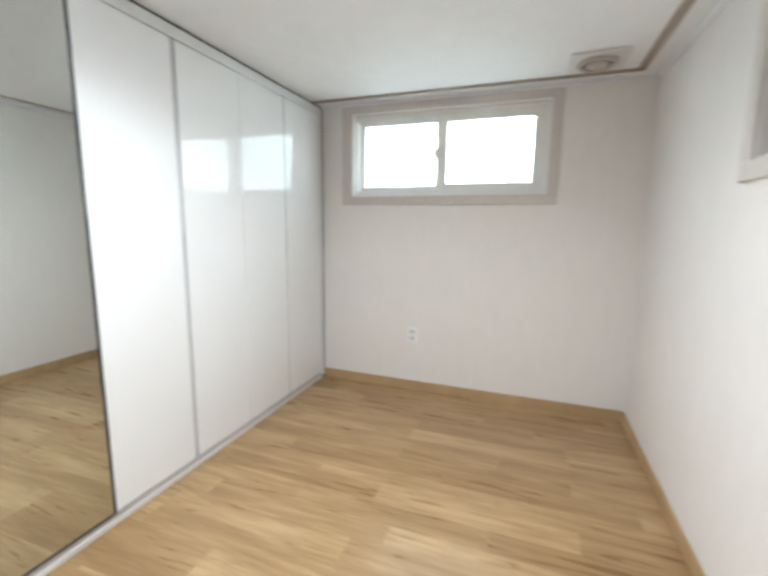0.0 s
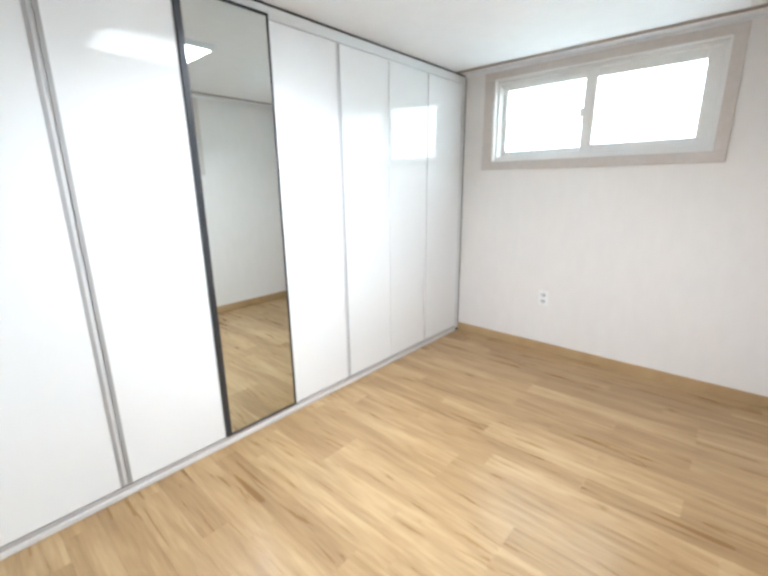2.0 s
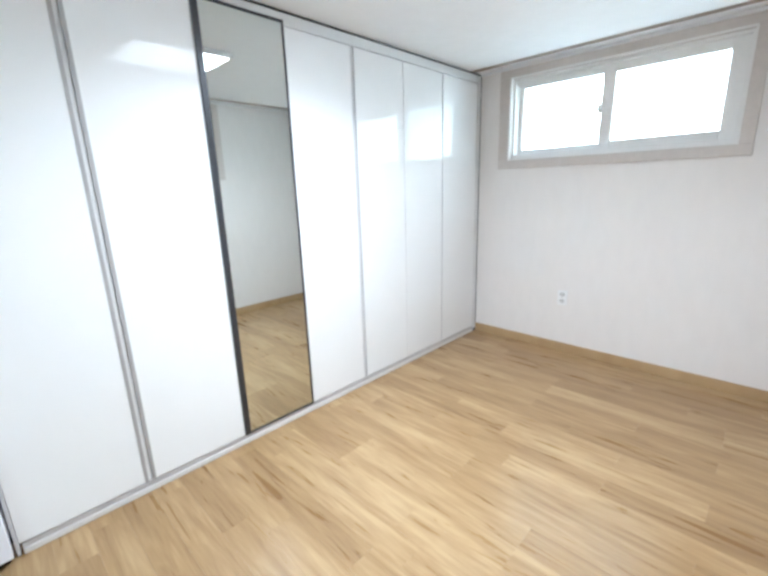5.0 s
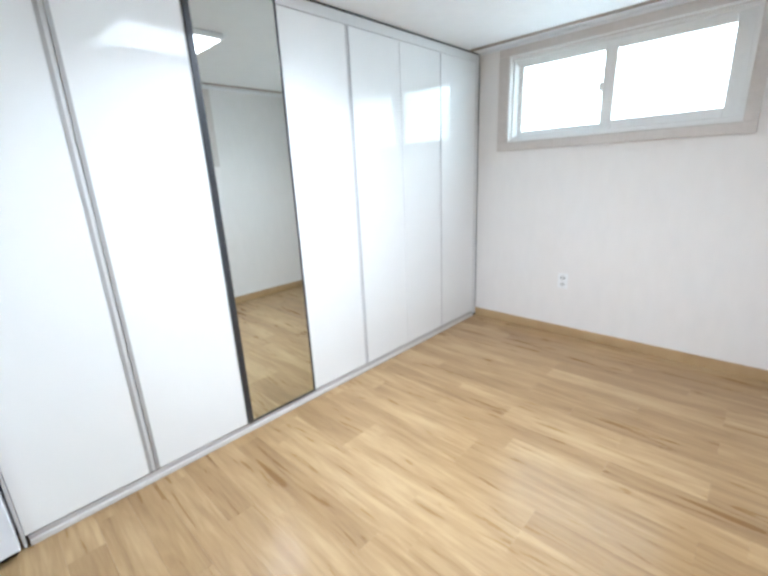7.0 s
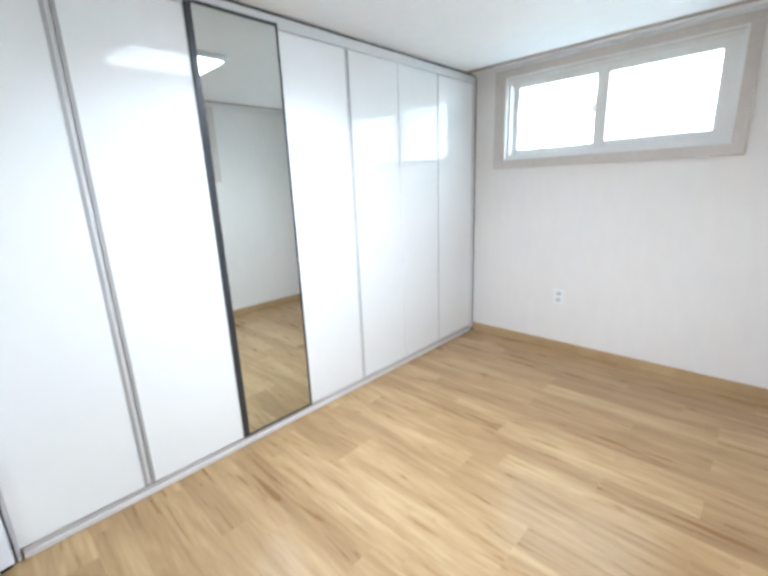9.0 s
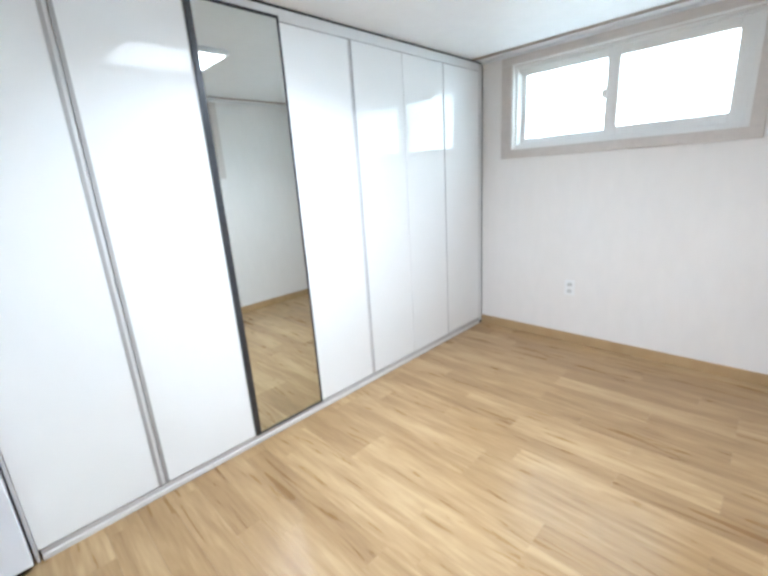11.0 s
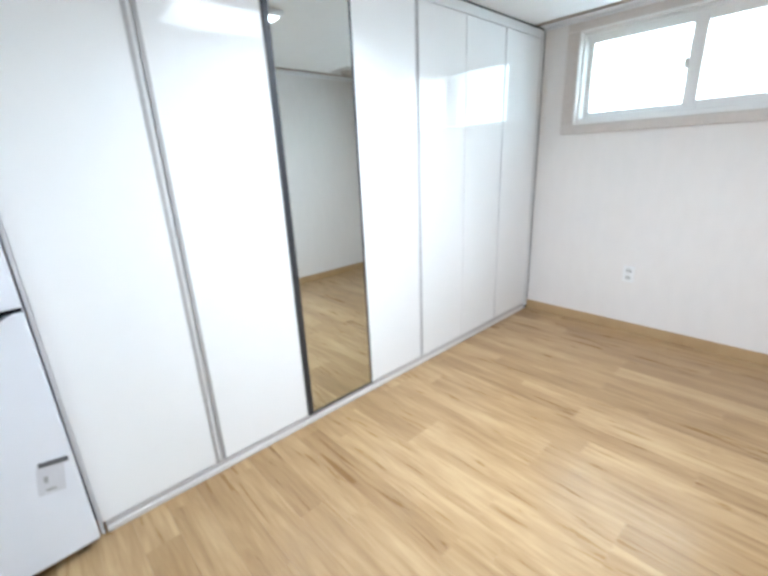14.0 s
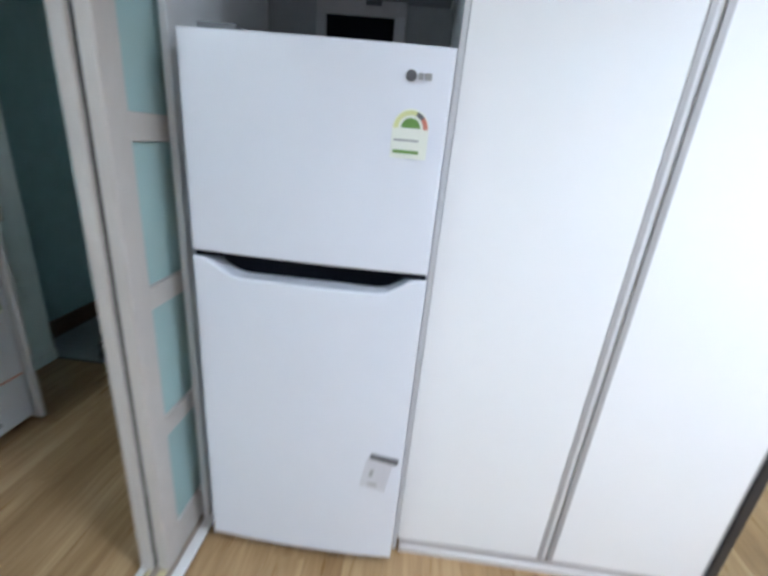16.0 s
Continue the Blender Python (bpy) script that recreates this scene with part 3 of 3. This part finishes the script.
part("badge_bar", boxed((FX - 0.002, FX + 0.0005, -3.331, -3.318, 1.350, 1.362)), GREY, fridge)


def half_disc(y, z, r, x0, x1, r_in=0.0, a0=0, a1=180):
    n = 16
    out = [(y + r * math.cos(radians(a0 + (a1 - a0) * i / n)), z + r * math.sin(radians(a0 + (a1 - a0) * i / n))) for i in range(n + 1)]
    if r_in:
        out += [(y + r_in * math.cos(radians(a1 - (a1 - a0) * i / n)), z + r_in * math.sin(radians(a1 - (a1 - a0) * i / n))) for i in range(n + 1)]
    return prism_x(out, x0, x1)


sticker = part("energy_label", prism_x([(-3.385, 1.205), (-3.312, 1.205), (-3.312, 1.262)] + [(-3.3485 + 0.0365 * math.cos(radians(a)), 1.262 + 0.0365 * math.sin(radians(a))) for a in range(15, 180, 15)] + [(-3.385, 1.262)], 0.072, FX), PAPER, fridge, "white and green energy label")
part("scale_arc", half_disc(-3.3485, 1.262, 0.034, FX, FX + 0.0006, 0.025, 70, 180), YELLOW, sticker)
part("scale_arc", half_disc(-3.3485, 1.262, 0.034, FX, FX + 0.0006, 0.025, 0, 40), RED, sticker)
part("scale_arc", half_disc(-3.3485, 1.262, 0.034, FX, FX + 0.0006, 0.025, 40, 70), LOGO, sticker)
part("dial", half_disc(-3.3485, 1.263, 0.019, FX, FX + 0.0006), GREEN, sticker)
part("text_bar", boxed((FX, FX + 0.0006, -3.380, -3.328, 1.2145, 1.2210)), GREEN, sticker)
part("text_bar", boxed((FX, FX + 0.0006, -3.380, -3.330, 1.238, 1.2415)), GREY, sticker)
def askew(bm):
    bmesh.ops.rotate(bm, cent=(0, -3.327, 0.428), matrix=Matrix.Rotation(radians(-9), 3, "X"), verts=bm.verts)
    return bm


tag = part("hanging_tag", askew(boxed((0.0735, FX - 0.0005, -3.372, -3.300, 0.318, 0.424), bevel=0.0008)), FILM, fridge, "milky plastic sleeve with a paper")
part("tag_clip", askew(boxed((0.069, FX + 0.0005, -3.366, -3.288, 0.420, 0.436), bevel=0.001)), LOGO, tag, "dark grey clip")
part("text_bar", askew(boxed((FX - 0.0005, FX + 0.0003, -3.352, -3.325, 0.330, 0.338))), GREY, tag)
part("text_bar", askew(boxed((FX - 0.0005, FX + 0.0003, -3.355, -3.345, 0.360, 0.385))), GREY, tag)

# ---- sliding doors to the kitchen ----
def sliding_door(x0, x1, y0, y1, label, brush=False):
    dr = thing("sliding_door", ((x0 + x1) / 2, (y0 + y1) / 2, 0.012), label, "sliding door", "sliding doors")
    z0, z1, st = 0.014, 2.07, 0.064
    part("stile", boxed((x1 - st, x1, y0, y1, z0, z1), bevel=0.003), DOORWOOD, dr)
    part("stile", boxed((x0, x0 + st, y0, y1, z0, z1), bevel=0.003), DOORWOOD, dr)
    rails = [(z0, 0.122), (0.44, 0.498), (0.81, 0.868), (1.188, 1.246), (1.566, 1.624), (1.97, z1)]
    for a, b in rails:
        part("rail", boxed((x0 + st, x1 - st, y0 + 0.003, y1 - 0.003, a, b), bevel=0.003), DOORWOOD, dr)
    if brush:
        part("brush_seal", boxed((x1 - 0.05, x1 - 0.003, y0 - 0.0095, y0 - 0.0005, z0 + 0.01, z1 - 0.01)), SEAL, dr, "black brush seal")
    ym = (y0 + y1) / 2
    for (_, a), (b, _) in zip(rails, rails[1:]):
        part("pane", boxed((x0 + st - 0.005, x1 - st + 0.005, ym - 0.003, ym + 0.003, a - 0.004, b + 0.004)), MINT, dr, "mint frosted glass pane")


sliding_door(-0.60, 0.184, -3.942, -3.908, "beige wooden sliding door with mint frosted panes, pushed open", True)
sliding_door(-0.59, 0.192, -3.986, -3.952, "beige wooden sliding door stacked behind the other, pushed open")
track = thing("door_track", (0.5, -3.945, 0), "white floor track with a pale brass rail", "door track")
part("threshold_edge", boxed((-0.61, 1.55, -3.996, -3.978, 0, 0.012), bevel=0.002), PLINTH, track)
part("threshold_edge", boxed((-0.61, 1.55, -3.898, -3.866, 0, 0.012), bevel=0.002), PLINTH, track)
part("groove", boxed((-0.61, 1.55, -3.978, -3.898, -0.004, 0.002)), GROOVE, track, "brown groove floor")
for y, w in ((-3.966, 0.005), (-3.928, 0.011)):
    part("rail", boxed((-0.61, 1.55, y - w, y + w, 0.002, 0.011), bevel=0.0015), BRASS, track, "pale brass rail")
jamb = tagged(part("door_jamb", boxed((1.525, 1.55, -3.995, -3.865, 0.011, 2.085), (-0.61, 1.525, -3.995, -3.987, 2.055, 2.085), bevel=0.002), DOORWOOD), "beige wooden jamb of the sliding doors", "door frame", kind="structure")

# ---- kitchen beyond ----
setting("kitchen_wall_return", boxed((-0.772, -0.364, -5.6, -5.13, -0.12, H)), KITCHEN_WALL, "pale green wall end beside the washing machine", "wall")
setting("kitchen_wall_south", boxed((-0.364, RIGHT, -5.6, -5.42, 0, H)), KITCHEN_WALL, "pale green wall behind the washing machine", "wall")
setting("baseboard", boxed((-0.772, -0.366, -5.13, -5.118, 0, 0.06), bevel=0.003), KITCHEN_WALL, "pale baseboard at the wall end", "baseboard")
setting("entry_wall_west", boxed((-1.95, -1.76, -5.7, -3.7, -0.14, H)), ENTRY_WALL, "dark teal wall of the entrance", "wall")
setting("entry_wall_south", boxed((-1.76, -0.772, -5.7, -5.5, -0.14, H)), ENTRY_WALL, "dark teal end wall of the entrance", "wall")
setting("entry_wall_north", boxed((-1.76, LEFT, -4.0, -3.906, -0.14, H)), ENTRY_WALL, "dark wall closing the entrance", "wall")
setting("entry_skirting", boxed((-1.745, -0.774, -5.5, -5.485, -0.115, 0.0), (-1.76, -1.745, -5.485, -4.0, -0.115, 0.0), bevel=0.003), BROWN, "brown wooden skirting of the entrance", "skirting")
entry = setting("entry_floor", boxed((-1.76, -0.785, -5.5, -4.0, -0.14, -0.124)), SEAL, "sunken grey tiled entrance floor", "floor")
setting("entry_step", boxed((-0.785, -0.772, -5.13, -4.0, -0.12, 0.002), bevel=0.002), SEAL, "dark step edge at the entrance", "step")
for i in range(4):
    for j in range(5):
        x, y = -1.757 + i * 0.243, -5.498 + j * 0.299
        part("tile", boxed((x, x + 0.239, y, y + 0.295, -0.124, -0.115), bevel=0.0015), TILE, entry)


def slipper(at, turn):
    s = thing("slipper", (0, 0, 0), "black rubber slipper on the entrance tiles", "slipper", "slippers by the step")
    sole = bmesh.new()
    n = 28
    ring_pts = []
    for i in range(n):
        a = 2 * math.pi * i / n
        w = 0.046 + 0.009 * math.cos(a)
        ring_pts.append((0.13 * math.cos(a), w * math.sin(a)))
    f = sole.faces.new([sole.verts.new((x, y, 0)) for x, y in ring_pts])
    r = bmesh.ops.extrude_face_region(sole, geom=[f])
    for g in r["geom"]:
        if isinstance(g, bmesh.types.BMVert):
            g.co.z = 0.024
    bmesh.ops.recalc_face_normals(sole, faces=sole.faces)
    part("sole", sole, RUBBER, s)
    band = bmesh.new()
    rows = []
    for i in range(6):
        x = 0.0 + 0.10 * i / 5
        w, h = 0.056 - 0.012 * i / 5, 0.075 - 0.03 * i / 5
        rows.append([(band.verts.new((x, w * math.cos(math.pi * k / 10), 0.02 + h * math.sin(math.pi * k / 10))), band.verts.new((x, (w - 0.005) * math.cos(math.pi * k / 10), 0.02 + (h - 0.005) * math.sin(math.pi * k / 10)))) for k in range(11)])
    for a, b in zip(rows, rows[1:]):
        for k in range(10):
            band.faces.new((a[k][0], b[k][0], b[k + 1][0], a[k + 1][0]))
            band.faces.new((a[k][1], a[k + 1][1], b[k + 1][1], b[k][1]))
    for row in (rows[0], rows[-1]):
        for k in range(10):
            band.faces.new((row[k][0], row[k + 1][0], row[k + 1][1], row[k][1]))
    bmesh.ops.recalc_face_normals(band, faces=band.faces)
    part("strap", band, RUBBER, s, smooth=True)
    s.matrix_basis = pose(*at, 0, 0, turn)
    return s


first = slipper((-1.06, -5.07, -0.115), 205)
copy_thing(first, pose(-1.04, -4.94, -0.115, 0, 0, 190))

klamp = thing("kitchen_ceiling_lamp", (2.12, -4.86, H), "small square white ceiling lamp of the kitchen, switched on", "ceiling lamp")
part("housing", boxed((2.0, 2.24, -4.98, -4.74, H - 0.03, H - 0.0005), bevel=0.006), SOCKET, klamp)
part("diffuser", boxed((2.015, 2.225, -4.965, -4.755, H - 0.037, H - 0.029), bevel=0.003), KITCHEN_LAMP, klamp, "glowing white diffuser")

# washing machine
wm = thing("washing_machine", (-0.03, -5.1, 0), "white front-loading washing machine under the worktop", "washing machine")
WX0, WX1, WY = -0.332, 0.268, -4.815
part("body", boxed((WX0, WX1, -5.38, WY, 0.025, 0.815), bevel=0.012), FRIDGE, wm)
part("control_panel", boxed((WX0 + 0.004, WX1 - 0.004, WY - 0.01, WY + 0.008, 0.685, 0.805), bevel=0.006), FRIDGE, wm)
part("display", boxed((-0.27, -0.06, WY, WY + 0.0095, 0.703, 0.772), bevel=0.003), GREY, wm, "grey display")
bm = bmesh.new()
ring(bm, (-0.032, WY + 0.014, 0.432), 0.218, 0.138, 0.045, "Y", 56)
porthole = part("porthole_ring", bm, SOCKET, wm, "white door ring", smooth=True)
bm = bmesh.new()
bmesh.ops.create_uvsphere(bm, u_segments=36, v_segments=16, radius=0.142)
for v in bm.verts:
    v.co = Vector((-0.032 + v.co.x, WY + 0.008 + v.co.y * 0.22, 0.432 + v.co.z))
part("porthole_glass", bm, PORTHOLE, porthole, "dark domed glass", smooth=True)
part("porthole_grip", boxed((-0.21, -0.165, WY + 0.03, WY + 0.046, 0.39, 0.47), bevel=0.006), SOCKET, porthole)
part("filter_flap", boxed((-0.318, -0.195, WY, WY + 0.003, 0.10, 0.232), bevel=0.001), FRIDGE, wm)
part("flap_line", boxed((-0.318, -0.205, WY, WY + 0.004, 0.2325, 0.2375)), RED, wm, "thin red line")
part("badge", boxed((-0.195, -0.15, WY, WY + 0.003, 0.066, 0.082), bevel=0.001), LOGO, wm, "small dark badge")
lab = part("energy_label", boxed((-0.306, -0.252, WY, WY + 0.002, 0.505, 0.615)), PAPER, wm, "green and white energy label")
part("label_bar", boxed((-0.302, -0.256, WY + 0.002, WY + 0.003, 0.565, 0.605)), YELLOW, lab)
part("label_bar", boxed((-0.300, -0.258, WY + 0.002, WY + 0.003, 0.52, 0.545)), GREEN, lab)
part("sticker", boxed((-0.300, -0.262, WY, WY + 0.002, 0.625, 0.668)), LOGO, wm, "small black sticker")
for x in (WX0 + 0.05, WX1 - 0.05):
    for y in (-5.33, -4.87):
        bm = bmesh.new()
        disc(bm, (x, y, 0.0125), 0.022, 0.025, "Z", 20)
        part("foot", bm, BLACK, wm)
tagged(part("worktop", boxed((-0.362, 0.75, -5.42, -4.782, 0.842, 0.898), bevel=0.004), WORKTOP), "cream worktop over the washing machine", "worktop")
tagged(part("worktop_side_panel", boxed((-0.362, -0.344, -5.42, -4.80, 0, 0.842), bevel=0.0015), CARCASS), "white side panel carrying the worktop", "side panel")
tagged(part("worktop_side_panel", boxed((0.60, 0.618, -5.42, -4.80, 0, 0.842), bevel=0.0015), CARCASS), "white side panel carrying the worktop", "side panel")

# ---- floors of oak laminate ----
PW, PL = 0.122, 0.90
plank_meshes = {}


def plank_mesh(length, width):
    key = (round(length, 3), round(width, 3))
    if key not in plank_meshes:
        bm = bmesh.new()
        box(bm, 0.0001, length - 0.0001, 0.0001, width - 0.0001, -0.012, 0, bevel=0.0004, segs=1)
        me = bpy.data.meshes.new("plank")
        bm.to_mesh(me)
        bm.free()
        me.materials.append(FLOOR)
        plank_meshes[key] = me
    return plank_meshes[key]


def lay(floor, x0, x1, y0, y1, rng):
    y, row = y1, 0
    while y > y0 + 0.004:
        w = min(PW, y - y0)
        x, first = x0, PL * rng.choice((0.2, 0.35, 0.5, 0.65, 0.8, 1.0))
        while x < x1 - 0.004:
            length = min(first if x == x0 else PL, x1 - x)
            ob = new("plank", plank_mesh(length, w))
            ob.parent = floor
            ob.location = (x, y - w, 0)
            x += length
        y -= w
        row += 1


rng = random.Random(7)
floor = setting("floor", boxed((LEFT, RIGHT, -3.866, 0, -0.05, -0.0125)), SEAL, "light oak laminate floor of the empty room", "floor")
lay(floor, -0.1, RIGHT, -3.866, 0.0, rng)
floor2 = setting("kitchen_floor", boxed((-0.772, RIGHT, -5.42, -3.996, -0.05, -0.0125)), SEAL, "light oak laminate floor of the kitchen", "floor")
lay(floor2, -0.772, 1.6, -5.42, -3.996, rng)
